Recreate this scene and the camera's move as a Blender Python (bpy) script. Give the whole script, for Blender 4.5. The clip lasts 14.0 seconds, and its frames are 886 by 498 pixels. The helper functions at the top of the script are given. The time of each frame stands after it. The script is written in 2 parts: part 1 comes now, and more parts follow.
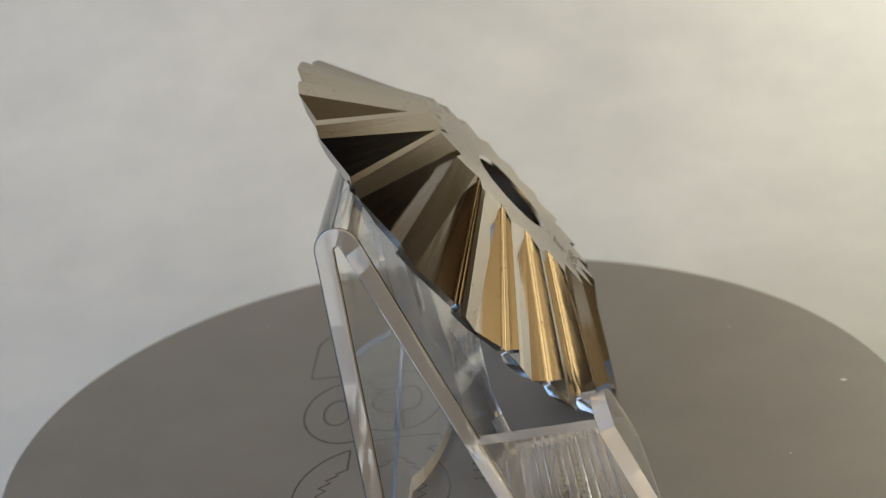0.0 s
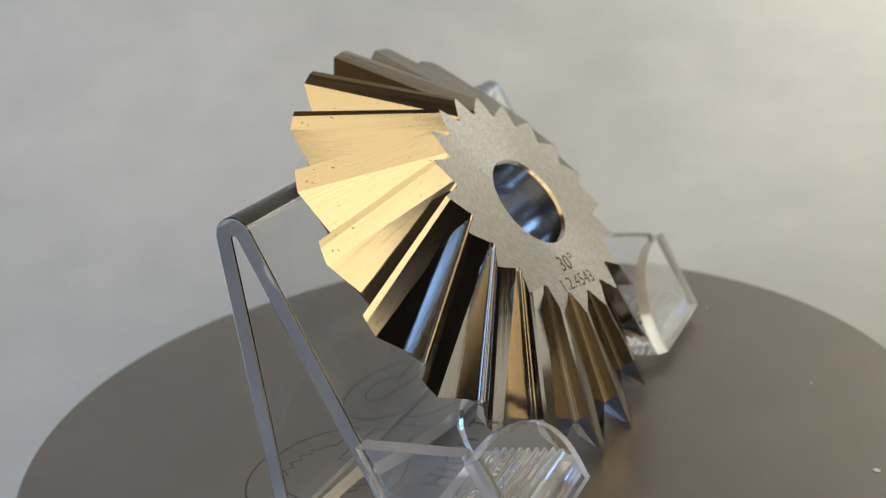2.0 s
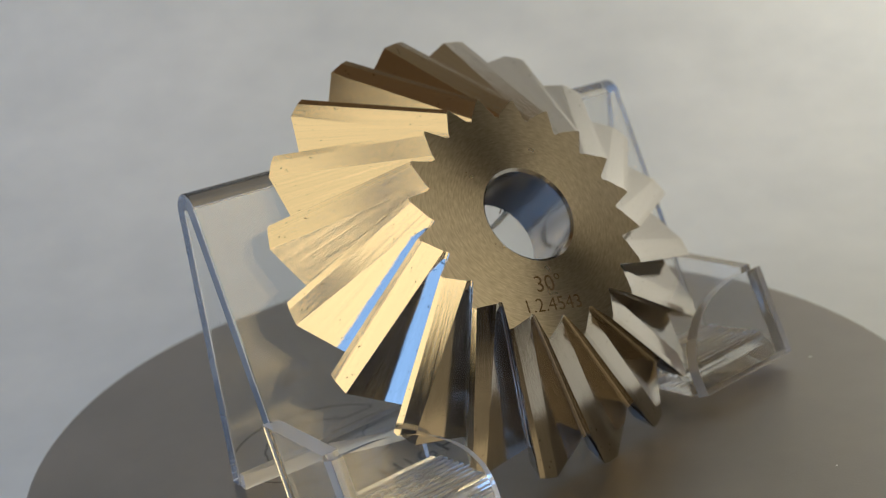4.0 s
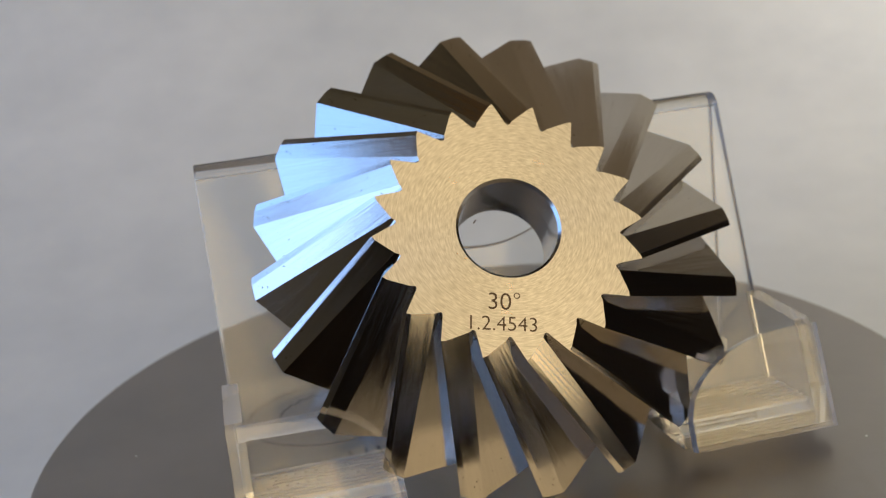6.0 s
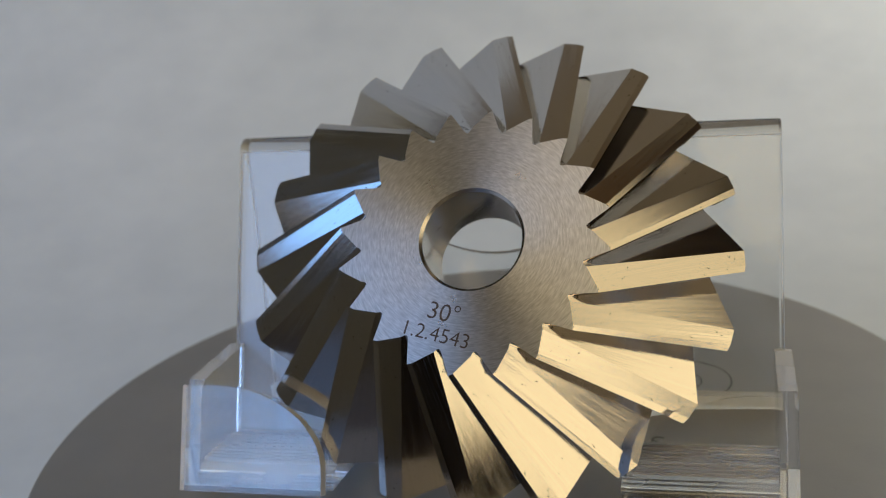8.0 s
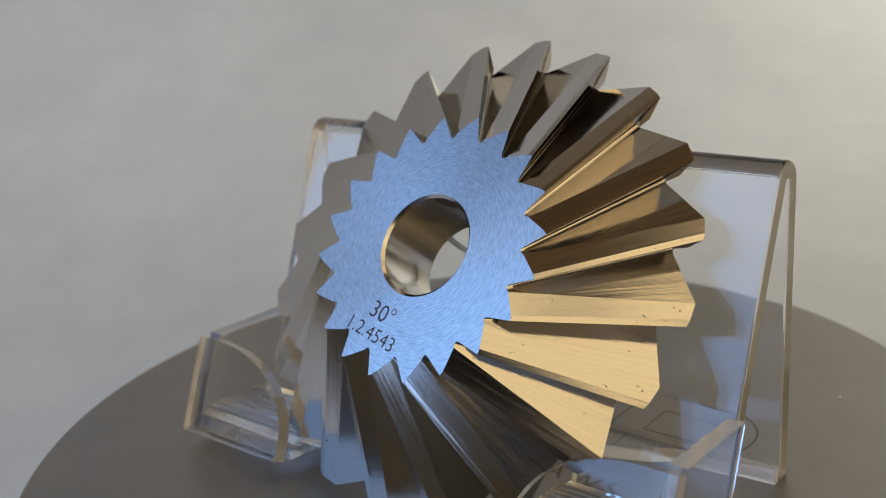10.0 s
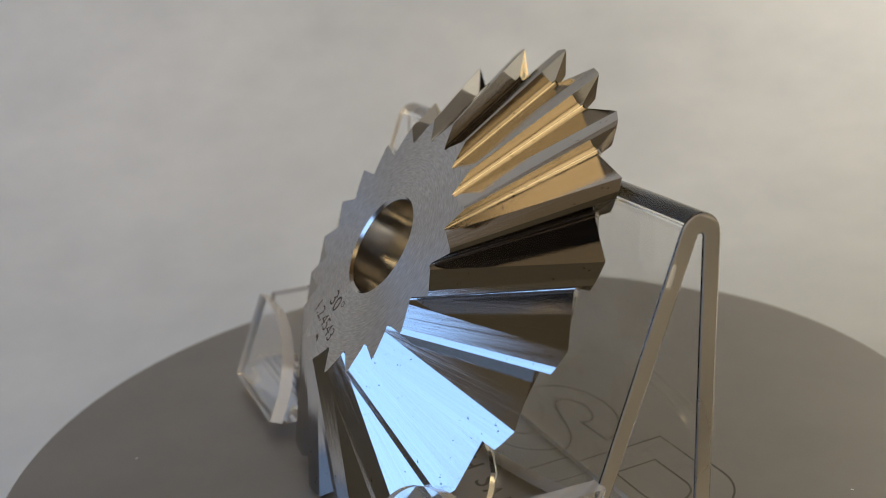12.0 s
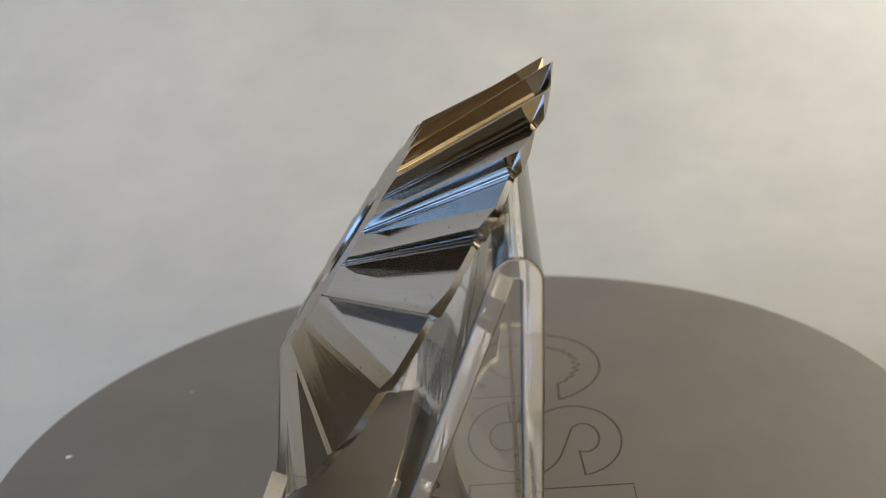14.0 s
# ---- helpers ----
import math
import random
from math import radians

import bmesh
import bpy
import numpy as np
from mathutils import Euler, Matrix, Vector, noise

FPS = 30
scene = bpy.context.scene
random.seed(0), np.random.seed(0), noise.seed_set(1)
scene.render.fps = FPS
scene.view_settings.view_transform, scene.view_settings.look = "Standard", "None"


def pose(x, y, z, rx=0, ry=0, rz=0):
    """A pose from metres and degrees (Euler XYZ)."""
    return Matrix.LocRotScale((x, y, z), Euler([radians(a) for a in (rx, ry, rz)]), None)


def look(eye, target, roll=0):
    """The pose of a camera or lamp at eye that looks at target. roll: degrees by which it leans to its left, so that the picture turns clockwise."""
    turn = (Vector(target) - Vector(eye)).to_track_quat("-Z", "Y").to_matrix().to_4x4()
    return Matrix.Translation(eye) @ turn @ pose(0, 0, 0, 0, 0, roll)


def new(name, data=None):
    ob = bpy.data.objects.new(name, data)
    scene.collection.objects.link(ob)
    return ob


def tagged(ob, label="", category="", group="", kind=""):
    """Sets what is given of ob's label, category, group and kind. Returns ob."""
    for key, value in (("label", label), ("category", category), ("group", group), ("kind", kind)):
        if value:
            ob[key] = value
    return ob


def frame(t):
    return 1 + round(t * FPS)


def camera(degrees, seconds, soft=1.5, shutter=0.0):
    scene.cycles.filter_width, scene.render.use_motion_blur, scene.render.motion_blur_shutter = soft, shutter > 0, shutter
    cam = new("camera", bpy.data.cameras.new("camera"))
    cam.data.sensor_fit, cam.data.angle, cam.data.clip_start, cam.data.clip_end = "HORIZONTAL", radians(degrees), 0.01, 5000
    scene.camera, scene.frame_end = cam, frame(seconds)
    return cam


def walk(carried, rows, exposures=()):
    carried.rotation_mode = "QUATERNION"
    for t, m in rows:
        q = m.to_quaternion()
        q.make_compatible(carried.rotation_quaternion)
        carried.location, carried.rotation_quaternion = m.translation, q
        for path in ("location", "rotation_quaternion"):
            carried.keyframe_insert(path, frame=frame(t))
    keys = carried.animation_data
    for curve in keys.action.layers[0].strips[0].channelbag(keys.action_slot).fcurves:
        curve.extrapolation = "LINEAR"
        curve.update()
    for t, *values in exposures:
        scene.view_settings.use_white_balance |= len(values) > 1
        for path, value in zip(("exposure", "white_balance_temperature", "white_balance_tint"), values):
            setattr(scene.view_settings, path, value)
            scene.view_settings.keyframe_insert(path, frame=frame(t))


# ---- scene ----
MM = 0.001

# The camera stands still; the turntable turns before it.
cam = camera(42.9, 14.0, soft=1.0)
cam.data.dof.use_dof, cam.data.dof.focus_distance, cam.data.dof.aperture_fstop = True, 0.158, 27.0
EYE = pose(0.0, -175.9 * MM, 92.2 * MM, 90 - 18.86, 0, -0.2) @ pose(0, 0, 0, 0, 0, -5.67)
walk(cam, [(0.0, EYE), (14.0, EYE)], exposures=[(0, -0.05, 4940, 8), (1.5, -0.12, 4880, 8), (3, -0.33, 4740, 8), (5.5, -0.21, 4760, 11), (6.5, -0.49, 4720, 14), (7.5, -0.53, 4630, 12), (8.2, -0.47, 4570, 9), (10.5, -0.37, 4890, 11), (11, -0.33, 4920, 11), (12.5, -0.34, 4890, 11), (14, -0.09, 4860, 9)])

# ---- light ----
world = bpy.data.worlds.new("world")
scene.world = world
world.use_nodes = True
wn = world.node_tree
sky = wn.nodes.new("ShaderNodeTexSky")
sky.sky_type, sky.sun_disc = "NISHITA", False
sky.sun_elevation, sky.sun_rotation = radians(30), radians(200)
wn.links.new(sky.outputs[0], wn.nodes["Background"].inputs[0])
wn.nodes["Background"].inputs[1].default_value = 0.1


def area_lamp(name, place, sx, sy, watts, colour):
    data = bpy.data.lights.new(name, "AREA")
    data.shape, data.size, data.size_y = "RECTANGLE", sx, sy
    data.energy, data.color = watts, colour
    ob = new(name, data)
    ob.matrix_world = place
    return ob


# daylight in the window opening; the three warm lights are added helpers without fixtures
area_lamp("window_daylight", look((-0.625, -0.425, 0.48), (0.0, -0.425, 0.48)), 0.95, 0.64, 3.55, (0.50, 0.70, 1.0))
# stands in for warm surroundings; extent and split fitted to the steel's reflections
WARM_AT = look((0.571, -0.879, 0.716), (0.0, 0.0, 0.035)) @ pose(-0.10, 0.18, 0)
area_lamp("warm_surround_light", WARM_AT @ pose(0, 0.69, 0), 1.75, 1.38, 13.2, (1.0, 0.63, 0.22))
area_lamp("warm_surround_light", WARM_AT @ pose(0.11, -0.49, 0), 1.53, 0.98, 12.2, (1.0, 0.63, 0.225))
# added fill, out of view, that warms the right of the backdrop
area_lamp("backdrop_fill_light", look((0.30, 0.19, 0.21), (0.36, 0.36, 0.05)), 0.12, 0.16, 0.62, (1.0, 0.74, 0.44))


# ---- materials ----
def material(name):
    m = bpy.data.materials.new(name)
    m.use_nodes = True
    return m, m.node_tree.nodes, m.node_tree.links, m.node_tree.nodes["Principled BSDF"]


def ramp(nodes, links, source, a, b, lo, hi):
    r = nodes.new("ShaderNodeMapRange")
    r.inputs["From Min"].default_value, r.inputs["From Max"].default_value = a, b
    r.inputs["To Min"].default_value, r.inputs["To Max"].default_value = lo, hi
    links.new(source, r.inputs["Value"])
    return r.outputs[0]


def noise_tex(nodes, links, vector, scale, detail=4.0, rough=0.5):
    n = nodes.new("ShaderNodeTexNoise")
    n.inputs["Scale"].default_value, n.inputs["Detail"].default_value = scale, detail
    n.inputs["Roughness"].default_value = rough
    links.new(vector, n.inputs["Vector"])
    return n.outputs["Fac"]


def scaled(nodes, links, vector, s):
    n = nodes.new("ShaderNodeMapping")
    n.inputs["Scale"].default_value = s
    links.new(vector, n.inputs["Vector"])
    return n.outputs[0]


def polar(nodes, links, vector):
    """radius, angle and depth about the local z axis"""
    sep = nodes.new("ShaderNodeSeparateXYZ")
    links.new(vector, sep.inputs[0])
    ang = nodes.new("ShaderNodeMath")
    ang.operation = "ARCTAN2"
    links.new(sep.outputs[1], ang.inputs[0])
    links.new(sep.outputs[0], ang.inputs[1])
    flat = nodes.new("ShaderNodeCombineXYZ")
    links.new(sep.outputs[0], flat.inputs[0])
    links.new(sep.outputs[1], flat.inputs[1])
    rad = nodes.new("ShaderNodeVectorMath")
    rad.operation = "LENGTH"
    links.new(flat.outputs[0], rad.inputs[0])
    out = nodes.new("ShaderNodeCombineXYZ")
    links.new(rad.outputs["Value"], out.inputs[0])
    links.new(ang.outputs[0], out.inputs[1])
    links.new(sep.outputs[2], out.inputs[2])
    return out.outputs[0]


def along_tooth(nodes, links, pol):
    """depth along the tooth, angle from its slanting line, and an offset of its own for each tooth"""
    def op(kind, a, b, c=0.0):
        n = nodes.new("ShaderNodeMath")
        n.operation = kind
        for socket, v in zip(n.inputs, (a, b, c)):
            if isinstance(v, float):
                socket.default_value = v
            else:
                links.new(v, socket)
        return n.outputs[0]
    sep = nodes.new("ShaderNodeSeparateXYZ")
    links.new(pol, sep.inputs[0])
    u = op("MULTIPLY", sep.outputs[2], -1.0 / 0.0108)
    line = op("ARCTAN2", op("MULTIPLY", u, 13.79), op("MULTIPLY_ADD", u, 15.94, 20.0))
    out = nodes.new("ShaderNodeCombineXYZ")
    links.new(u, out.inputs[0])
    links.new(op("SUBTRACT", sep.outputs[1], line), out.inputs[1])
    links.new(ramp(nodes, links, nodes.new("ShaderNodeObjectInfo").outputs["Random"], 0.0, 1.0, 0.0, 9.0), out.inputs[2])
    return out.outputs[0]


def bump(nodes, links, height, strength, distance, bsdf, before=None):
    b = nodes.new("ShaderNodeBump")
    b.inputs["Strength"].default_value, b.inputs["Distance"].default_value = strength, distance
    links.new(height, b.inputs["Height"])
    if before:
        links.new(before, b.inputs["Normal"])
    links.new(b.outputs[0], bsdf.inputs["Normal"])
    return b.outputs[0]


def coords(nodes):
    return nodes.new("ShaderNodeTexCoord").outputs["Object"]


def ground_face():
    """surface-ground tool steel: fine curved grinding marks"""
    m, n, l, b = material("ground_steel")
    c = coords(n)
    b.inputs["Metallic"].default_value = 1.0
    b.inputs["Specular Tint"].default_value = (0.6, 0.585, 0.56, 1)
    pol = polar(n, l, c)
    fine = noise_tex(n, l, scaled(n, l, pol, (4200, 9, 1)), 1.0, 3.0)
    cross = noise_tex(n, l, scaled(n, l, c, (500, 2600, 1)), 1.0, 3.0)
    broad = noise_tex(n, l, c, 160.0, 3.0)
    tone = n.new("ShaderNodeMix")
    tone.data_type = "RGBA"
    tone.inputs["A"].default_value, tone.inputs["B"].default_value = (0.45, 0.435, 0.41, 1), (0.77, 0.75, 0.72, 1)
    l.new(ramp(n, l, fine, 0.25, 0.75, 0.0, 1.0), tone.inputs["Factor"])
    l.new(tone.outputs["Result"], b.inputs["Base Color"])
    l.new(ramp(n, l, broad, 0.3, 0.7, 0.27, 0.31), b.inputs["Roughness"])
    first = bump(n, l, fine, 0.3, 0.00005, b)
    bump(n, l, cross, 0.09, 0.00005, b, first)
    flat = n.new("ShaderNodeVectorMath")
    flat.operation = "MULTIPLY"
    flat.inputs[1].default_value = (1, 1, 0)
    l.new(c, flat.inputs[0])
    turn = n.new("ShaderNodeVectorTransform")
    turn.vector_type, turn.convert_from, turn.convert_to = "VECTOR", "OBJECT", "WORLD"
    l.new(flat.outputs[0], turn.inputs[0])
    b.inputs["Anisotropic"].default_value = 0.75
    l.new(turn.outputs[0], b.inputs["Tangent"])
    return m


def tooth_steel():
    """polished flutes with streaks along the tooth and a few pits"""
    m, n, l, b = material("fluted_steel")
    c = coords(n)
    b.inputs["Metallic"].default_value = 1.0
    b.inputs["Specular Tint"].default_value = (0.5, 0.485, 0.465, 1)
    pol = along_tooth(n, l, polar(n, l, c))
    streak = noise_tex(n, l, scaled(n, l, pol, (0.7, 330, 5)), 1.0, 5.0, 0.7)
    broad = noise_tex(n, l, scaled(n, l, pol, (1.6, 30, 5)), 1.0, 3.0)
    pits = noise_tex(n, l, c, 1500.0, 2.0)
    spots = ramp(n, l, pits, 0.71, 0.735, 0.0, 1.0)
    mix = n.new("ShaderNodeMix")
    mix.data_type = "RGBA"
    tone = n.new("ShaderNodeMix")
    tone.data_type = "RGBA"
    tone.inputs["A"].default_value, tone.inputs["B"].default_value = (0.605, 0.578, 0.535, 1), (0.68, 0.65, 0.605, 1)
    l.new(ramp(n, l, streak, 0.3, 0.7, 0.0, 1.0), tone.inputs["Factor"])
    l.new(tone.outputs["Result"], mix.inputs["A"])
    mix.inputs["B"].default_value = (0.12, 0.1, 0.08, 1)
    l.new(spots, mix.inputs["Factor"])
    dust = ramp(n, l, noise_tex(n, l, c, 2300.0, 1.0), 0.755, 0.965, 0.0, 0.6)
    pale = n.new("ShaderNodeMix")
    pale.data_type = "RGBA"
    pale.inputs["B"].default_value = (0.72, 0.70, 0.67, 1)
    l.new(mix.outputs["Result"], pale.inputs["A"])
    l.new(dust, pale.inputs["Factor"])
    l.new(pale.outputs["Result"], b.inputs["Base Color"])
    l.new(ramp(n, l, dust, 0.0, 1.0, 1.0, 0.0), b.inputs["Metallic"])
    l.new(ramp(n, l, broad, 0.3, 0.7, 0.055, 0.13), b.inputs["Roughness"])
    coarse = noise_tex(n, l, scaled(n, l, pol, (0.5, 40, 5)), 1.0, 2.0, 0.5)
    bump(n, l, coarse, 0.07, 0.0002, b, bump(n, l, streak, 0.14, 0.00004, b))
    return m


def bore_steel():
    m, n, l, b = material("bore_steel")
    c = coords(n)
    b.inputs["Metallic"].default_value = 1.0
    b.inputs["Base Color"].default_value = (0.6, 0.58, 0.56, 1)
    ring = noise_tex(n, l, scaled(n, l, c, (30, 30, 5000)), 1.0, 3.0)
    l.new(ramp(n, l, ring, 0.3, 0.7, 0.11, 0.21), b.inputs["Roughness"])
    bump(n, l, ring, 0.1, 0.00003, b)
    return m


def plate_steel():
    """dark blasted steel plate of the turntable"""
    m, n, l, b = material("blasted_steel")
    c = coords(n)
    b.inputs["Metallic"].default_value = 1.0
    cloud = noise_tex(n, l, c, 38.0, 5.0, 0.6)
    grain = noise_tex(n, l, c, 2600.0, 2.0)
    mix = n.new("ShaderNodeMix")
    mix.data_type = "RGBA"
    mix.inputs["A"].default_value, mix.inputs["B"].default_value = (0.285, 0.268, 0.246, 1), (0.355, 0.334, 0.307, 1)
    l.new(ramp(n, l, cloud, 0.3, 0.7, 0.0, 1.0), mix.inputs["Factor"])
    l.new(mix.outputs["Result"], b.inputs["Base Color"])
    l.new(ramp(n, l, cloud, 0.3, 0.7, 0.40, 0.50), b.inputs["Roughness"])
    bump(n, l, grain, 0.4, 0.00006, b)
    return m


def engraved_black():
    m, n, l, b = material("engraved_groove")
    b.inputs["Base Color"].default_value = (0.09, 0.085, 0.08, 1)
    b.inputs["Roughness"].default_value = 0.7
    return m


def etched_brown():
    m, n, l, b = material("etched_marking")
    b.inputs["Base Color"].default_value = (0.09, 0.062, 0.04, 1)
    b.inputs["Metallic"].default_value = 0.5
    b.inputs["Roughness"].default_value = 0.55
    return m


def acrylic_clear():
    m, n, l, b = material("clear_acrylic")
    c = coords(n)
    b.inputs["Base Color"].default_value = (0.985, 0.99, 0.985, 1)
    b.inputs["Transmission Weight"].default_value = 1.0
    b.inputs["IOR"].default_value = 1.49
    smear = noise_tex(n, l, c, 90.0, 4.0, 0.6)
    l.new(ramp(n, l, smear, 0.4, 0.75, 0.0, 0.05), b.inputs["Roughness"])
    wave = noise_tex(n, l, c, 60.0, 1.0)
    bump(n, l, wave, 0.05, 0.0004, b)
    return m


def acrylic_edge(name, share):
    """acrylic with a white share that stands in for light piped inside it"""
    m, n, l, b = material(name)
    c = coords(n)
    b.inputs["Base Color"].default_value = (0.95, 0.955, 0.95, 1)
    b.inputs["Transmission Weight"].default_value = share
    b.inputs["IOR"].default_value = 1.49
    marks = noise_tex(n, l, c, 45.0, 1.0)
    l.new(ramp(n, l, marks, 0.3, 0.7, 0.01, 0.07), b.inputs["Roughness"])
    l.new(ramp(n, l, marks, 0.3, 0.7, share - 0.05, min(share + 0.05, 1.0)), b.inputs["Transmission Weight"])
    return m


def paper_white():
    m, n, l, b = material("backdrop_paper")
    c = coords(n)
    wide, close = noise_tex(n, l, c, 11.0, 4.0, 0.6), noise_tex(n, l, scaled(n, l, c, (34, 34, 70)), 1.0, 4.0, 0.65)
    both = n.new("ShaderNodeMath")
    both.operation = "MULTIPLY_ADD"
    both.inputs[1].default_value = 0.6
    l.new(close, both.inputs[0])
    l.new(wide, both.inputs[2])
    cloud = both.outputs[0]
    fibre = noise_tex(n, l, c, 700.0, 3.0)
    mix = n.new("ShaderNodeMix")
    mix.data_type = "RGBA"
    mix.inputs["A"].default_value, mix.inputs["B"].default_value = (0.58, 0.625, 0.66, 1), (0.715, 0.76, 0.785, 1)
    l.new(ramp(n, l, cloud, 0.55, 1.05, 0.0, 1.0), mix.inputs["Factor"])
    l.new(mix.outputs["Result"], b.inputs["Base Color"])
    b.inputs["Roughness"].default_value = 0.85
    bump(n, l, fibre, 0.1, 0.0003, b)
    return m


def plain(name, colour, rough, metal=0.0):
    m, n, l, b = material(name)
    c = coords(n)
    cloud = noise_tex(n, l, c, 6.0, 4.0)
    mix = n.new("ShaderNodeMix")
    mix.data_type = "RGBA"
    mix.inputs["A"].default_value = (*[v * 0.9 for v in colour], 1)
    mix.inputs["B"].default_value = (*colour, 1)
    l.new(cloud, mix.inputs["Factor"])
    l.new(mix.outputs["Result"], b.inputs["Base Color"])
    b.inputs["Roughness"].default_value, b.inputs["Metallic"].default_value = rough, metal
    return m


FACE, FLUTE, BORE, PLATE = ground_face(), tooth_steel(), bore_steel(), plate_steel()
GROOVE, ETCH, CLEAR, PAPER = engraved_black(), etched_brown(), acrylic_clear(), paper_white()
EDGE, MOULDED = acrylic_edge("lightened_acrylic_edge", 0.69), acrylic_edge("moulded_acrylic", 0.96)
# unseen walls and floor: the dark that the steel mirrors is in this colour
WALL = plain("room_dark_tone", (0.06, 0.04, 0.022), 0.9)
# warm glow from overhead, put into the colour of the unseen ceiling
CEILING = plain("ceiling_warm_tone", (0.40, 0.27, 0.14), 0.7)
# bluish light beside the window, put into the unseen wall's colour
SIDE = plain("side_blue_tone", (0.15, 0.16, 0.18), 0.9)
# paler copy for the unseen rear wall, brightness of its reflection in the colour
REAR = plain("rear_pale_tone", (0.32, 0.30, 0.27), 0.9)
# unseen table, coloured dark so the low teeth mirror a dark foreground
DARK = plain("table_dark_tone", (0.05, 0.04, 0.035), 0.5)
DUST = plain("pale_dust", (0.85, 0.85, 0.82), 0.8)
WOOD = plain("frame_paint", (0.6, 0.6, 0.6), 0.5)
RUBBER = plain("base_plastic", (0.03, 0.03, 0.03), 0.5)


# ---- mesh helpers ----
def finish(name, bm, materials, smooth=None):
    me = bpy.data.meshes.new(name)
    bmesh.ops.recalc_face_normals(bm, faces=bm.faces)
    bm.to_mesh(me)
    bm.free()
    for m in materials if isinstance(materials, (list, tuple)) else [materials]:
        me.materials.append(m)
    if smooth is not None:
        for f in me.polygons:
            f.use_smooth = True
        me.set_sharp_from_angle(angle=radians(smooth))
    return me


def part(name, bm, mat, parent, label="", smooth=None, m=None):
    ob = new(name, finish(name, bm, mat, smooth))
    ob.parent = parent
    if m:
        ob.matrix_local = m
    return tagged(ob, label)


def solid_box(bm, x0, x1, y0, y1, z0, z1):
    v = [bm.verts.new((x, y, z)) for x in (x0, x1) for y in (y0, y1) for z in (z0, z1)]
    for q in ((0, 1, 3, 2), (4, 6, 7, 5), (0, 4, 5, 1), (2, 3, 7, 6), (0, 2, 6, 4), (1, 5, 7, 3)):
        bm.faces.new([v[i] for i in q])


def prism(points, place, a, b):
    """a flat outline, laid into space by place(u, v, depth), with the thickness a to b"""
    bm = bmesh.new()
    low = [bm.verts.new(place(u, v, a)) for u, v in points]
    high = [bm.verts.new(place(u, v, b)) for u, v in points]
    bm.faces.new(low)
    bm.faces.new(high[::-1])
    for i in range(len(points)):
        j = (i + 1) % len(points)
        bm.faces.new((low[i], low[j], high[j], high[i]))
    return bm


def soften(bm, width, segments=2, angle=30):
    edges = [e for e in bm.edges if len(e.link_faces) == 2 and e.calc_face_angle(0) > radians(angle)]
    bmesh.ops.bevel(bm, geom=edges, offset=width, segments=segments, profile=0.5, affect="EDGES", clamp_overlap=True)
    return bm


def mark_edges(bm, axis, limit=0.7):
    """the faces that do not look along axis get the lightened edge material"""
    bm.normal_update()
    for f in bm.faces:
        if abs(f.normal.dot(axis)) < limit:
            f.material_index = 1
    return bm


def lathe(bm, rows, steps=96, material_index=None, close=False):
    rings = []
    for r, z in rows:
        rings.append([bm.verts.new((r * math.cos(2 * math.pi * i / steps), r * math.sin(2 * math.pi * i / steps), z)) for i in range(steps)])
    n = len(rings)
    for k in range(n if close else n - 1):
        a, b = rings[k], rings[(k + 1) % n]
        for i in range(steps):
            j = (i + 1) % steps
            f = bm.faces.new((a[i], a[j], b[j], b[i]))
            if material_index:
                f.material_index = material_index[k]
    return rings


# ---- the room and the paper sweep ----
def room():
    x0, x1, y0, y1, z0, z1, w = -0.64, 1.9, -1.9, 0.62, -0.75, 2.05, 0.05
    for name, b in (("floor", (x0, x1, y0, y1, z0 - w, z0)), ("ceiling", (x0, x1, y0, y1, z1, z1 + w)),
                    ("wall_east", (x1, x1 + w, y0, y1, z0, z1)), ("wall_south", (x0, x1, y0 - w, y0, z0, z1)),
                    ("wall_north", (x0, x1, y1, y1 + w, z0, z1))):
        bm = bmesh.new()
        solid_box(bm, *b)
        tagged(new(name, finish(name, bm, {"wall_north": REAR, "ceiling": CEILING}.get(name, WALL))), "unseen ceiling with a warm overhead glow put into its colour" if name == "ceiling" else "unseen room surface with surrounding light and dark put into its colour", kind="structure")
    bm = bmesh.new()
    for b in ((y0, -0.925, z0, z1), (0.075, y1, z0, z1), (-0.925, 0.075, z0, 0.135), (-0.925, 0.075, 0.825, z1)):
        solid_box(bm, x0 - w, x0, *b)
    tagged(new("wall_west", finish("wall_west", bm, SIDE)), "unseen wall with a window opening, bluish light put into its colour", kind="structure")
    frame_thing = tagged(new("window_1"), "white painted window frame in the wall", "window", kind="structure")
    for b in ((-0.925, -0.90, 0.135, 0.825), (0.05, 0.075, 0.135, 0.825), (-0.90, 0.05, 0.135, 0.16), (-0.90, 0.05, 0.80, 0.825), (-0.44, -0.41, 0.16, 0.80)):
        bm = bmesh.new()
        solid_box(bm, x0 - 0.01, x0 + 0.035, *b)
        part("frame_bar", soften(bm, 0.004), WOOD, frame_thing)


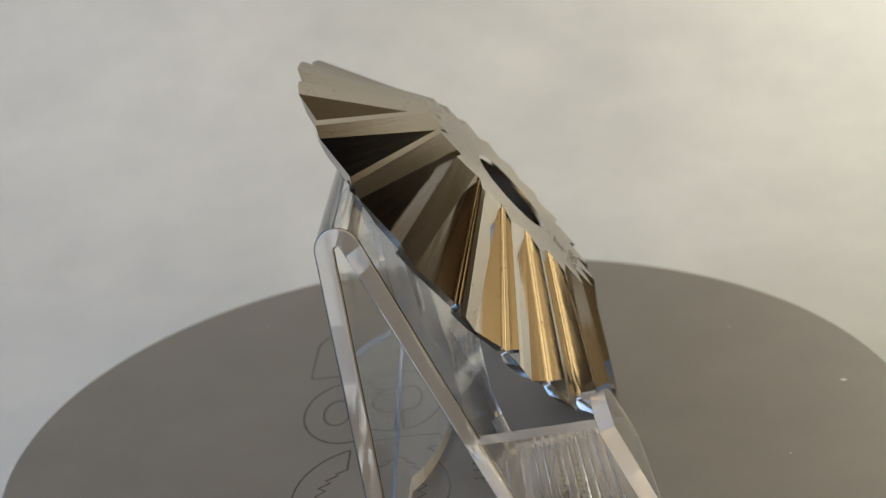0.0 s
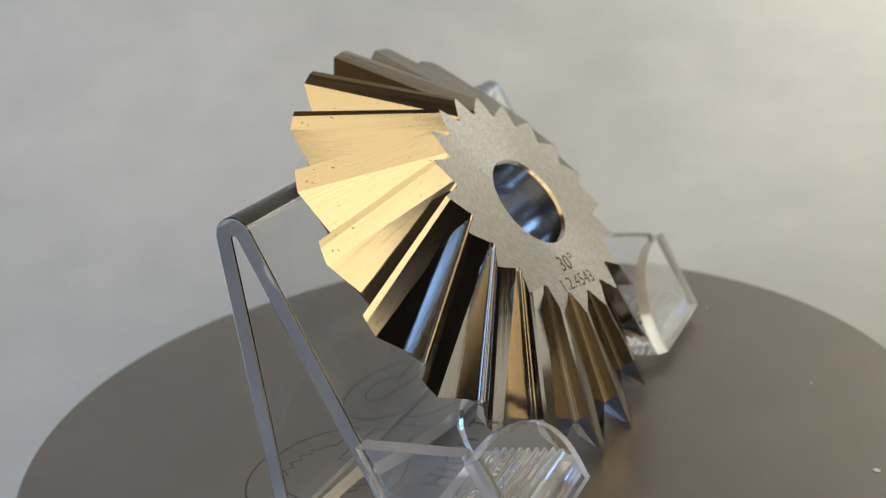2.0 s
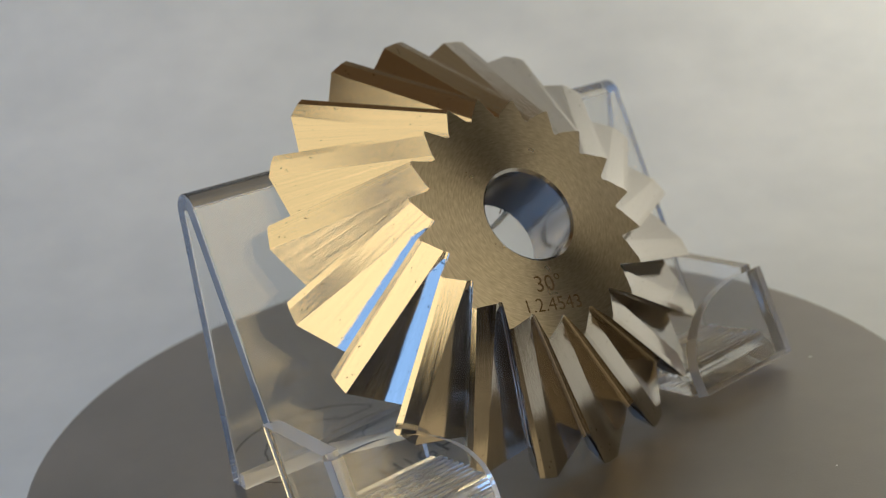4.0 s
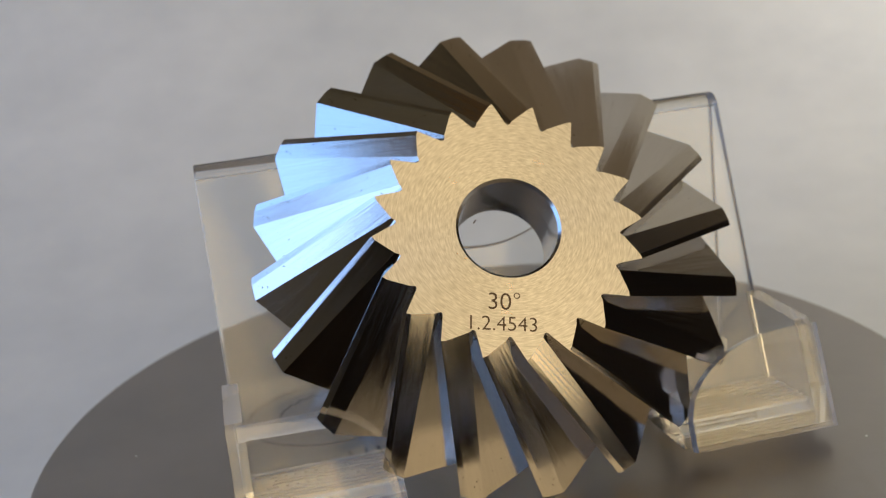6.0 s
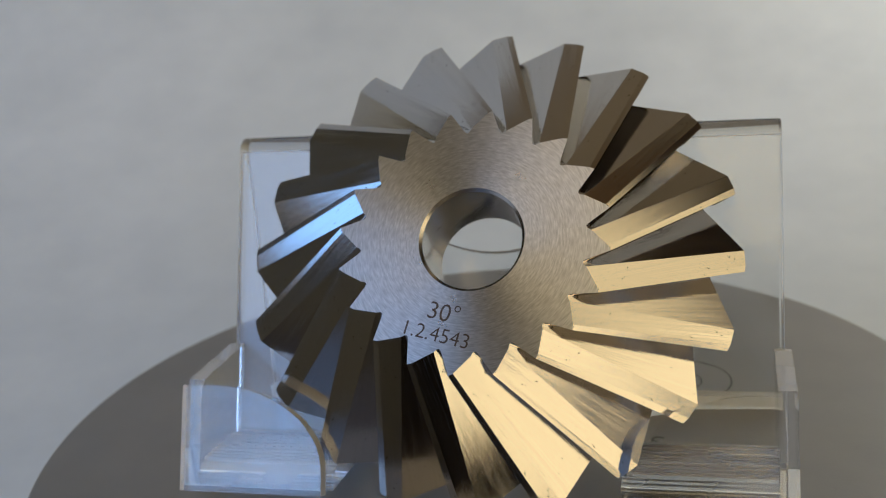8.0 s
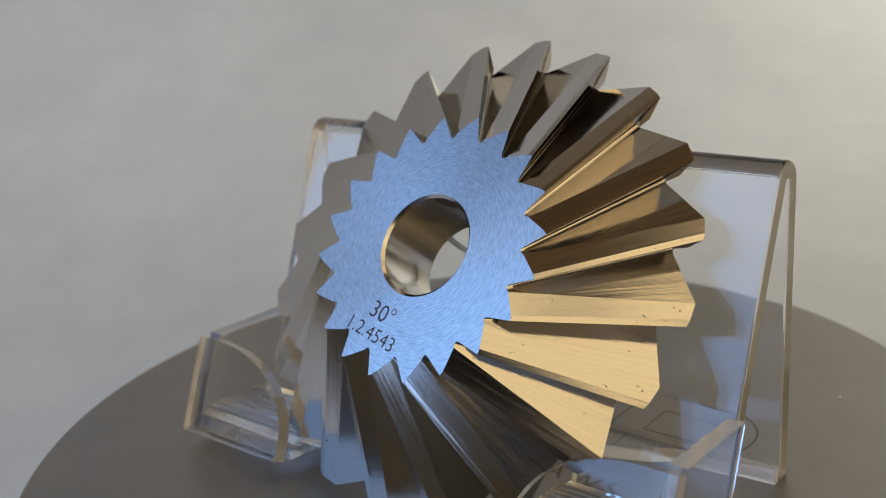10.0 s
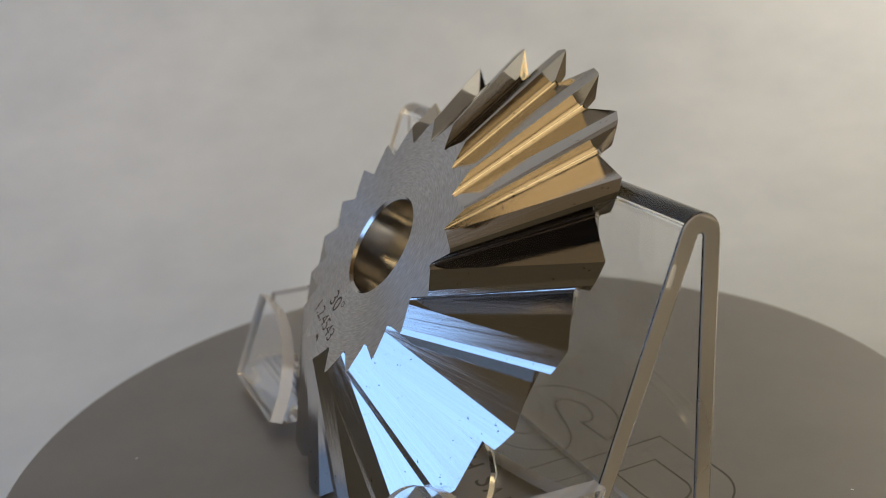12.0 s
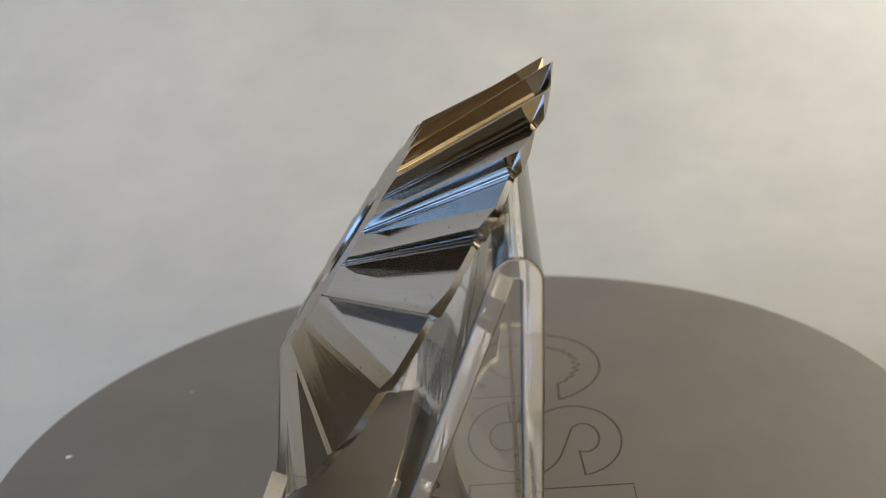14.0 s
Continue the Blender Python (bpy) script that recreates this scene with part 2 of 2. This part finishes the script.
def warm_frame():
    """unseen bars added before the warm light, so the steel mirrors separate panes"""
    thing = tagged(new("added_light_frame"), "unseen frame added before the warm light to break up reflections", "window", kind="structure")
    thing.matrix_world = WARM_AT
    for x0, x1, y0, y1 in ((-0.93, -0.875, -1.18, 1.43), (0.875, 0.93, -1.18, 1.43), (-0.875, 0.875, 1.38, 1.43), (-0.875, 0.875, -1.18, -1.13),
                           (-0.32, -0.27, -1.13, 1.38), (0.29, 0.34, -1.13, 1.38), (-0.875, 0.875, -0.43, -0.38)):
        bm = bmesh.new()
        solid_box(bm, x0, x1, y0, y1, -0.05, -0.01)
        part("frame_bar", soften(bm, 0.004), WOOD, thing)


def paper_sweep():
    """one sheet of paper from the table up the wall behind"""
    bm = bmesh.new()
    ys = [(-0.10 + 0.02 * i, TABLE) for i in range(20)]
    cy, r = 0.10, 0.22
    ys = [(y, z) for y, z in ys if y < cy]
    ys += [(cy + r * math.sin(a), TABLE + r - r * math.cos(a)) for a in [math.pi / 2 * i / 16 for i in range(17)]]
    ys += [(cy + r, TABLE + r + 0.04 * i) for i in range(1, 9)]
    pairs = []
    for k, (y, z) in enumerate(ys):
        a, b = Vector(ys[max(k - 1, 0)]), Vector(ys[min(k + 1, len(ys) - 1)])
        d = (b - a).normalized() * 0.0006
        pairs.append(((y, z), (y + d.y, z - d.x)))
    xs = [-0.6 + 0.11 * i for i in range(12)]
    rows = [[[bm.verts.new((x, *q)) for x in xs] for q in pq] for pq in pairs]
    for a, b in zip(rows, rows[1:]):
        for i in range(11):
            bm.faces.new((a[0][i], a[0][i + 1], b[0][i + 1], b[0][i]))
            bm.faces.new((a[1][i], b[1][i], b[1][i + 1], a[1][i + 1]))
        for i in (0, 11):
            bm.faces.new((a[0][i], b[0][i], b[1][i], a[1][i]))
    for r in (rows[0], rows[-1]):
        for i in range(11):
            bm.faces.new((r[0][i], r[1][i], r[1][i + 1], r[0][i + 1]))
    tagged(new("backdrop", finish("backdrop", bm, PAPER, 40)), "plain pale grey-blue paper backdrop curving up behind the turntable", kind="structure")


TABLE = -0.040


def table():
    thing = tagged(new("table"), "unseen table under the paper backdrop, dark surroundings put into its colour", "table")
    bm = bmesh.new()
    solid_box(bm, -0.6, 0.65, -0.36, 0.6, TABLE - 0.028, TABLE - 0.003)
    part("tabletop", soften(bm, 0.003), DARK, thing)
    for x in (-0.56, 0.61):
        for y in (-0.32, 0.56):
            bm = bmesh.new()
            solid_box(bm, x - 0.025, x + 0.025, y - 0.025, y + 0.025, -0.75, TABLE - 0.028)
            part("leg", soften(bm, 0.003), DARK, thing)


# ---- the turntable ----
DISC_R, DISC_X = 78.1 * MM, 6.0 * MM


def ribbon(bm, pts, width, z0, z1, closed=False):
    """a narrow engraved line along pts"""
    n = len(pts)
    left, right = [], []
    for i in range(n):
        a = Vector(pts[(i - 1) % n] if closed or i else pts[i])
        b = Vector(pts[(i + 1) % n] if closed or i < n - 1 else pts[i])
        d = (b - a).normalized() if (b - a).length else Vector((1, 0))
        s = Vector((-d.y, d.x)) * width / 2
        p = Vector(pts[i])
        left.append([bm.verts.new((*(p + s), z)) for z in (z0, z1)])
        right.append([bm.verts.new((*(p - s), z)) for z in (z0, z1)])
    for i in range(n if closed else n - 1):
        j = (i + 1) % n
        bm.faces.new((left[i][1], left[j][1], right[j][1], right[i][1]))
        bm.faces.new((left[i][0], left[j][0], left[j][1], left[i][1]))
        bm.faces.new((right[i][0], right[i][1], right[j][1], right[j][0]))


def arc(cx, cy, rx, ry, a0, a1, n=28):
    return [(cx + rx * math.cos(radians(a0 + (a1 - a0) * i / n)), cy + ry * math.sin(radians(a0 + (a1 - a0) * i / n))) for i in range(n + 1)]


def turntable():
    thing = tagged(new("turntable"), "round dark steel turntable plate with engraved lines, turning slowly", "turntable")
    bm = bmesh.new()
    c = 0.5 * MM
    rings = lathe(bm, [(DISC_R, -4 * MM), (DISC_R, -c), (DISC_R - c, 0.0), (DISC_R * 0.7, 0.0), (DISC_R * 0.3, 0.0)], 160)
    bm.faces.new(rings[-1])
    bm.faces.new(rings[0][::-1])
    part("plate", bm, PLATE, thing, smooth=30, m=pose(DISC_X, 0, 0))
    bm = bmesh.new()
    rings = lathe(bm, [(52 * MM, TABLE), (55 * MM, TABLE + 3 * MM), (55 * MM, -8 * MM), (20 * MM, -7 * MM), (20 * MM, -4 * MM)], 96)
    bm.faces.new(rings[0][::-1])
    bm.faces.new(rings[-1])
    part("base", bm, RUBBER, thing, "black plastic base", smooth=30, m=pose(DISC_X, 0, 0))
    # engraved emblem: an open ring with a saw-toothed inside and a cross bar, a double bend, a bar with a rounded loop
    lines = []
    gx, gy = -20.5, 14.1
    ring = arc(gx, gy, 15.0, 12.5, 19, 313, 60)
    teeth = []
    for i in range(19):
        a = 34 + i * 15.4
        teeth += [(gx + 9.4 * math.cos(radians(a)), gy + 7.4 * math.sin(radians(a))), (gx + 9.0 * math.cos(radians(a + 9)), gy + 8.9 * math.sin(radians(a + 9)))]
    bar = [(-12.0, 10.6), (-17.0, 10.6), (-17.0, 15.5), (-6.0, 15.5), (-5.9, 2.7), (-10.0, 2.5), ring[-1]]
    lines.append([teeth[0], (-11.9, 18.3), *ring[:1]])
    lines.append(ring)
    lines.append(teeth)
    lines.append([teeth[-1], *bar])
    sx, sy = 8.3, 14.9
    half = arc(sx, 19.6, 11.8, 7.9, 8, 248, 40)
    inner = arc(8.0, 21.4, 4.8, 2.5, -25, 228, 26)
    for turn in (1, -1):
        def about(pts):
            return [(sx + turn * (x - sx), sy + turn * (y - sy)) for x, y in pts]
        lines.append(about([inner[0], *half]))
        lines.append(about([*inner, (2 * sx - half[-1][0], 2 * sy - half[-1][1])]))
    lines.append([(23.4, 2.7), (23.4, 27.7), (37.8, 27.6)] + arc(37.8, 19.25, 8.5, 8.35, 90, -90, 24) + [(29.0, 10.9), (29.0, 2.7), (23.4, 2.7)])
    lines.append([(29.2, 15.4), (29.2, 22.8), (37.2, 22.8)] + arc(37.2, 19.1, 3.9, 3.7, 90, -90, 16) + [(29.2, 15.4)])
    for l in lines:
        bm = bmesh.new()
        ribbon(bm, [(x * MM, y * MM) for x, y in l], 0.33 * MM, 0.0, 0.03 * MM)
        part("engraved_line", bm, GROOVE, thing)
    words(thing, "HIGH TECH SAWS", 5.6 * MM, (8.0 * MM, -6.0 * MM, 0.0), 0, 0.03 * MM, GROOVE, "engraved_words", 1.28)
    # pale specks on the plate
    for x, y, s in ((2.9, -68.3, 0.62), (-20, -52, 0.2), (30, -55, 0.2), (60, -30, 0.22), (-55, 10, 0.2), (52, 40, 0.2)):
        bm = bmesh.new()
        bmesh.ops.create_icosphere(bm, subdivisions=1, radius=s * MM)
        for v in bm.verts:
            v.co.z = max(v.co.z * 0.5, 0.0)
            v.co += Vector((random.uniform(-1, 1), random.uniform(-1, 1), 0)) * s * 0.2 * MM
        part("dust_speck", bm, DUST, thing, "pale speck of dust", m=pose(x * MM, y * MM, 0.0))
    return thing


def words(parent, text, size, at, turn, depth, mat, name, spacing=1.0):
    cu = bpy.data.curves.new(name, "FONT")
    cu.body, cu.size, cu.extrude = text, size, depth / 2
    cu.offset = -0.02 * MM if mat is ETCH else 0.0
    cu.align_x, cu.space_character = "CENTER", spacing
    tmp = new(name, cu)
    me = bpy.data.meshes.new_from_object(tmp.evaluated_get(bpy.context.evaluated_depsgraph_get()))
    bpy.data.objects.remove(tmp)
    me.name = name
    me.materials.clear()
    me.materials.append(mat)
    ob = new(name, me)
    ob.parent = parent
    ob.matrix_local = pose(at[0], at[1], at[2] + depth / 2, 0, 0, turn)
    return ob


# ---- the milling cutter ----
TEETH, STEP = 20, 18.0
FRONT_PHASE, BACK_PHASE = -12.21, -32.63
DEEP, BEVEL = 10.64 * MM, 2.2 * MM
SEAM_FRONT, SEAM_BACK = 14.0 * MM, 30.0 * MM


def ring_point(r, degrees, z):
    a = radians(degrees)
    return Vector((r * math.sin(a), r * math.cos(a), z))


def plane_normal(a, b, c):
    return (b - a).cross(c - a).normalized()


def front_line(n, towards):
    """the way in which a plane with the normal n meets the front face"""
    d = Vector((n.y, -n.x, 0)).normalized()
    return d if d.dot(towards) > 0 else -d


def front_corner(n1, p1, n2, p2):
    """where two planes meet on the front face"""
    c1, c2 = n1.dot(p1), n2.dot(p2)
    det = n1.x * n2.y - n1.y * n2.x
    return Vector(((c1 * n2.y - c2 * n1.y) / det, (n1.x * c2 - n2.x * c1) / det, 0))


def tooth_corners():
    """the corners of one tooth on the front face and at the rim (mm): flute bottom, heel, end of the land, tip, next flute bottom.
    Land, heel face, flute face and rake face are flat."""
    back_step = Matrix.Rotation(radians(STEP), 3, "Z")
    deep = DEEP / MM
    tip_f, tip_b = ring_point(21.17, FRONT_PHASE, 0), ring_point(39.8, BACK_PHASE, -deep)
    heel_b = ring_point(39.7, BACK_PHASE - 5.12, -deep - 0.68)
    land_b = ring_point(39.9, BACK_PHASE - 1.6, -deep - 0.19)
    root_b = ring_point(34.25, BACK_PHASE - 0.2 - STEP, -deep - 1.26)
    n_rake = plane_normal(back_step @ tip_f, back_step @ tip_b, root_b)
    root_f = back_step @ tip_f + front_line(n_rake, -(back_step @ tip_f)) * 4.7
    n_land = plane_normal(tip_f, tip_b, land_b)
    land_f = tip_f + front_line(n_land, -tip_f) * 0.8
    n_heel, n_flute = plane_normal(land_f, land_b, heel_b), plane_normal(root_f, root_b, heel_b)
    heel_f = front_corner(n_heel, land_f, n_flute, root_f)
    on = Matrix.Rotation(-radians(STEP), 3, "Z")
    turn = Matrix.Rotation(radians(FRONT_PHASE), 3, "Z")
    return [[turn @ v for v in (r, h, l, t, on @ r)] for r, h, l, t in ((root_f, heel_f, land_f, tip_f), (root_b, heel_b, land_b, tip_b))]


def tooth_outline(corners, fillet):
    root, heel, land, tip, after = corners
    back_step = Matrix.Rotation(radians(STEP), 3, "Z")

    def bend(a, g, b):
        p, q = g + (a - g).normalized() * fillet, g + (b - g).normalized() * fillet
        return [p * (1 - u) ** 2 + g * 2 * u * (1 - u) + q * u * u for u in [i / 12 for i in range(13)]]
    start = bend(back_step @ tip, root, heel)[6:]
    end = bend(tip, after, back_step.inverted() @ heel)[:7]
    return start + [heel, land, tip] + end


def tooth_mesh():
    corners = tooth_corners()
    front, back = tooth_outline(corners[0], 0.9), tooth_outline(corners[1], 1.3)
    rim = 34.2
    rear = [v.xy.normalized() * (rim + (v.xy.length - rim) * 0.42) for v in back]
    bm = bmesh.new()
    slices, n = 4, len(front)
    rows = [[bm.verts.new(f.lerp(b, s / slices) * MM) for f, b in zip(front, back)] for s in range(slices + 1)]
    rows.append([bm.verts.new((*(v * MM), -DEEP - BEVEL)) for v in rear])
    for a, b in zip(rows, rows[1:]):
        for i in range(n - 1):
            bm.faces.new((a[i], a[i + 1], b[i + 1], b[i])).material_index = 1
    for row, r in ((rows[0], SEAM_FRONT), (rows[-1], SEAM_BACK)):
        a0, a1 = (math.atan2(v.co.x, v.co.y) for v in (row[0], row[-1]))
        seam = [bm.verts.new((r * math.sin(a0 + (a1 - a0) * i / 5), r * math.cos(a0 + (a1 - a0) * i / 5), row[-1].co.z if row is rows[-1] else 0.0)) for i in range(6)]
        bm.faces.new(row + seam[::-1])
    # the facets stay flat and crisp; only the flute bottom is rounded
    crisp = {v for row in rows for v in row[7:10]}
    for f in bm.faces:
        f.smooth = f.material_index == 1
    for e in bm.edges:
        ends = set(e.verts)
        across = any(ends <= set(row) for row in (rows[0], rows[-2], rows[-1]))
        e.smooth = not (ends <= crisp or across)
    return finish("tooth", bm, [FACE, FLUTE])


CUTTER_AT = pose(8.69 * MM, -13.08 * MM, 38.39 * MM, 52.13, 0, 0) @ pose(0, 0, 0, 0, -0.74, 0)


def milling_cutter():
    thing = tagged(new("milling_cutter"), "polished steel angle milling cutter leaning on a clear stand", "milling cutter")
    bm = bmesh.new()
    r, e, back = 7.75 * MM, 0.45 * MM, -DEEP - BEVEL
    lathe(bm, [(r, -e), (r + e, 0), (SEAM_FRONT, 0), (SEAM_BACK, -DEEP), (SEAM_BACK, back), (r + e, back), (r, back + e)], 120,
          [1, 0, 0, 0, 0, 1, 1], close=True)
    part("hub", bm, [FACE, BORE], thing, "ground steel hub with a round bore", smooth=25)
    me = tooth_mesh()
    for k in range(TEETH):
        ob = new("tooth", me)
        ob.parent = thing
        ob.matrix_local = pose(0, 0, 0, 0, 0, -(FRONT_PHASE + k * STEP))
    turn = -13.0
    words(thing, "30°", 3.8 * MM, (-3.7 * MM, -12.75 * MM, 0.0), turn, 0.02 * MM, ETCH, "marking", 1.0)
    number = words(thing, "1.2.4543", 3.2 * MM, (-4.75 * MM, -15.85 * MM, 0.0), turn, 0.02 * MM, ETCH, "marking", 1.0)
    left, high = min(v.co.x for v in number.data.vertices), max(v.co.y for v in number.data.vertices)
    bm = bmesh.new()
    ribbon(bm, [(left + 0.12 * MM, high - 0.1 * MM), (left - 0.5 * MM, high - 0.62 * MM)], 0.2 * MM, -0.01 * MM, 0.01 * MM)
    part("marking", bm, ETCH, thing, m=number.matrix_local.copy())
    return thing


# ---- the clear stand ----
MID_X, HALF = 8.6 * MM, 45.9 * MM
LEAN = Vector((-0.4000, -0.9165))
BEND = Vector((12.4, 45.9))


def bent_sheet(thing):
    """front panel with a half-moon opening, bend over the top, and the rear leg, in one sheet"""
    bm = bmesh.new()
    outer, t = 3.1, 2.7
    nrm = Vector((-0.9165, 0.4000))
    top = BEND + nrm * outer
    length = top.y / 0.9165

    def on_panel(x, s, d):
        q = top + LEAN * s - nrm * d
        return (x * MM, q.x * MM, max(q.y, 0.0) * MM)
    h = HALF / MM
    edge = [(-h, 0), (-h, length), (-22.5, length), (-22.0, length - 6)]
    edge += [(-22 * math.cos(radians(a)), length - 6 - 8.0 * math.sin(radians(a))) for a in range(15, 180, 15)]
    edge += [(22.0, length - 6), (22.5, length), (h, length), (h, 0)]
    hole = [(-19 + 38 * i / 16, 17.9 - 9.0 * abs(2 * i / 16 - 1) ** 2) for i in range(17)]
    hole += [(19, 5.5), (14, 4.2), (-14, 4.2), (-19, 5.5)]
    flat = []
    for d in (0.0, t):
        loops = []
        for pts in (edge, hole):
            vs = [bm.verts.new(on_panel(x, s, d)) for x, s in pts]
            es = [bm.edges.new((vs[i], vs[(i + 1) % len(vs)])) for i in range(len(vs))]
            loops.append((vs, es))
        bmesh.ops.triangle_fill(bm, edges=[e for _, es in loops for e in es], use_beauty=True)
        flat.append([vs for vs, _ in loops])
    for k, pts in enumerate((edge, hole)):
        a, b = flat[0][k], flat[1][k]
        for i in range(len(a)):
            j = (i + 1) % len(a)
            if k == 0 and j == 0:
                continue
            bm.faces.new((a[i], a[j], b[j], b[i]))
    # over the bend and down the rear leg
    prof = []
    a0, a1 = math.atan2(nrm.y, nrm.x), radians(-2.9)
    for i in range(13):
        a = a0 + (a1 - a0) * i / 12
        d = Vector((math.cos(a), math.sin(a)))
        prof.append((BEND + d * outer, BEND + d * (outer - t)))
    prof.append((Vector((12.5, 0.0)), Vector((9.8, 0.0))))
    rows = [[bm.verts.new((x * MM, q.x * MM, q.y * MM)) for q in pq for x in (-h, h)] for pq in prof]
    for k, (a, b) in enumerate(zip(rows, rows[1:])):
        for q in ((a[0], a[1], b[1], b[0]), (a[2], b[2], b[3], a[3])):
            bm.faces.new(q).material_index = 2 if k < 12 else 0
        bm.faces.new((a[0], b[0], b[2], a[2]))
        bm.faces.new((a[1], a[3], b[3], b[1]))
    bm.faces.new(rows[-1])
    bmesh.ops.remove_doubles(bm, verts=bm.verts, dist=0.02 * MM)
    bm.normal_update()
    for f in bm.faces:
        if abs(f.normal.x) > 0.7:
            f.material_index = 1
    sheet = part("bent_sheet", bm, [CLEAR, EDGE, MOULDED], thing, "clear bent sheet", smooth=30)
    round_off = sheet.modifiers.new("round_off", "BEVEL")
    round_off.width, round_off.segments = 0.3 * MM, 2
    round_off.limit_method, round_off.angle_limit = "ANGLE", radians(50)


def panel_y(z):
    return 9.56 - 0.4364 * (47.14 - z)


def foot(thing, side, marked):
    """side wall, rounded lip and ribbed base at one end of the front"""
    x0, x1, xo = 22.1, 44.3, 46.9
    g = 0.06
    base = tagged(new("foot"), "clear moulded foot with a quarter-round lip")
    base.parent = thing

    def across(u, v, d):
        return (side * d * MM, u * MM, v * MM)
    wall = [(panel_y(16.3) + 0.5, 16.3), (-19.85, 17.35), (-26.75, 2.1), (panel_y(0) + 0.5, 0.0)]
    bm = soften(prism(wall, across, x1, xo), 0.35 * MM)
    bmesh.ops.recalc_face_normals(bm, faces=bm.faces)
    for f in bm.faces:
        if f.normal.z > 0.6:
            f.material_index = 1
    part("side_wall", bm, [MOULDED, EDGE], base, smooth=35)
    length, up, inward = 16.55, Vector((0.423, 0.906)), Vector((0.906, -0.423))

    def on_lip(u, v, d):
        q = Vector((-29.2, 2.5)) + up * v + inward * d
        return (side * u * MM, q.x * MM, q.y * MM)
    lip = [(xo, 0.0), (xo, length), (41.5, length)]
    lip += [(41.5 - 18.2 * math.sin(radians(a)), 3.6 + (length - 3.6) * math.cos(radians(a))) for a in range(6, 91, 6)]
    lip += [(x0 + 1.2, 0.0)]
    bm = soften(prism(lip, on_lip, 0.0, 2.3), 0.5 * MM, 3)
    bm.normal_update()
    for f in bm.faces:
        if abs(f.normal.dot(Vector((0, 0.906, -0.423)))) < 0.6:
            f.material_index = 1
    part("lip", bm, [CLEAR, EDGE], base, "quarter-round clear lip", smooth=35)

    def under(y):
        return max(0.0, (-11.5 - y) * 0.135)
    prof = [(panel_y(0) - g, 0.0), (panel_y(3) - g, 3.0)]
    ribs = 9
    ya, yb = -11.8, -24.0
    for i in range(ribs):
        y, w = ya + (yb - ya) * i / ribs, (yb - ya) / ribs
        z = 3.2 + 0.2 * i
        prof += [(y + w * 0.1, z), (y + w * 0.3, z + 0.8), (y + w * 0.6, z + 0.8), (y + w * 0.8, z)]
    prof += [(-24.6, 4.6), (-25.6, 4.4), (-26.7, under(-26.7))]
    part("ribbed_base", prism(prof, across, x0, x1 - g), MOULDED, base, "ribbed clear base", smooth=25)
    if marked:
        rng = random.Random(4)
        for row in range(2):
            for i in range(9):
                bm = bmesh.new()
                x = -(27.5 + i * 1.55)
                y = -15.4 - 2.4 * row
                solid_box(bm, (x - 0.45 - 0.2 * rng.random()) * MM, (x + 0.45) * MM, (y - 0.5) * MM, (y + 0.4) * MM, 3.4 * MM, 4.75 * MM)
                part("raised_mark", soften(bm, 0.12 * MM), CLEAR, base)


def acrylic_stand():
    thing = tagged(new("display_stand"), "clear acrylic display easel standing on the turntable", "display stand")
    bent_sheet(thing)
    # curved tongue at the foot of the rear leg
    arcp = [(30 * (i / 12 - 1), 7.4 - 7.5 * math.cos(math.pi / 2 * (i / 12 - 1)) ** 0.75) for i in range(25)]
    pts = [(-45.8, 9.7), (-45.8, 8.4)] + arcp + [(45.8, 8.4), (45.8, 9.7)]
    part("rear_tongue", mark_edges(soften(prism(pts, lambda u, v, d: (u * MM, v * MM, d * MM), 0.0, 2.4), 0.25 * MM, 2, 40), Vector((0, 0, 1))), [CLEAR, EDGE], thing, "curved clear tongue", smooth=35)
    for side in (-1, 1):
        foot(thing, side, side < 0)
    for ob in thing.children_recursive:
        ob.visible_shadow = False
    return thing


room()
warm_frame()
paper_sweep()
table()
PLATE_THING = turntable()
STAND = acrylic_stand()
CUTTER = milling_cutter()


# ---- motion of the turntable and what stands on it ----
def motions():
    times = [0.5 * i for i in range(29)]
    spin = [(t, pose(0, 0, 0, 0, 0, 89.11 - 13.061 * t - 0.0065 * (t - 7) ** 2)) for t in times]
    walk(PLATE_THING, spin)
    walk(STAND, [(t, m @ pose(MID_X, 0, 0.05 * MM)) for t, m in spin])
    walk(CUTTER, [(t, m @ CUTTER_AT) for t, m in spin])


motions()
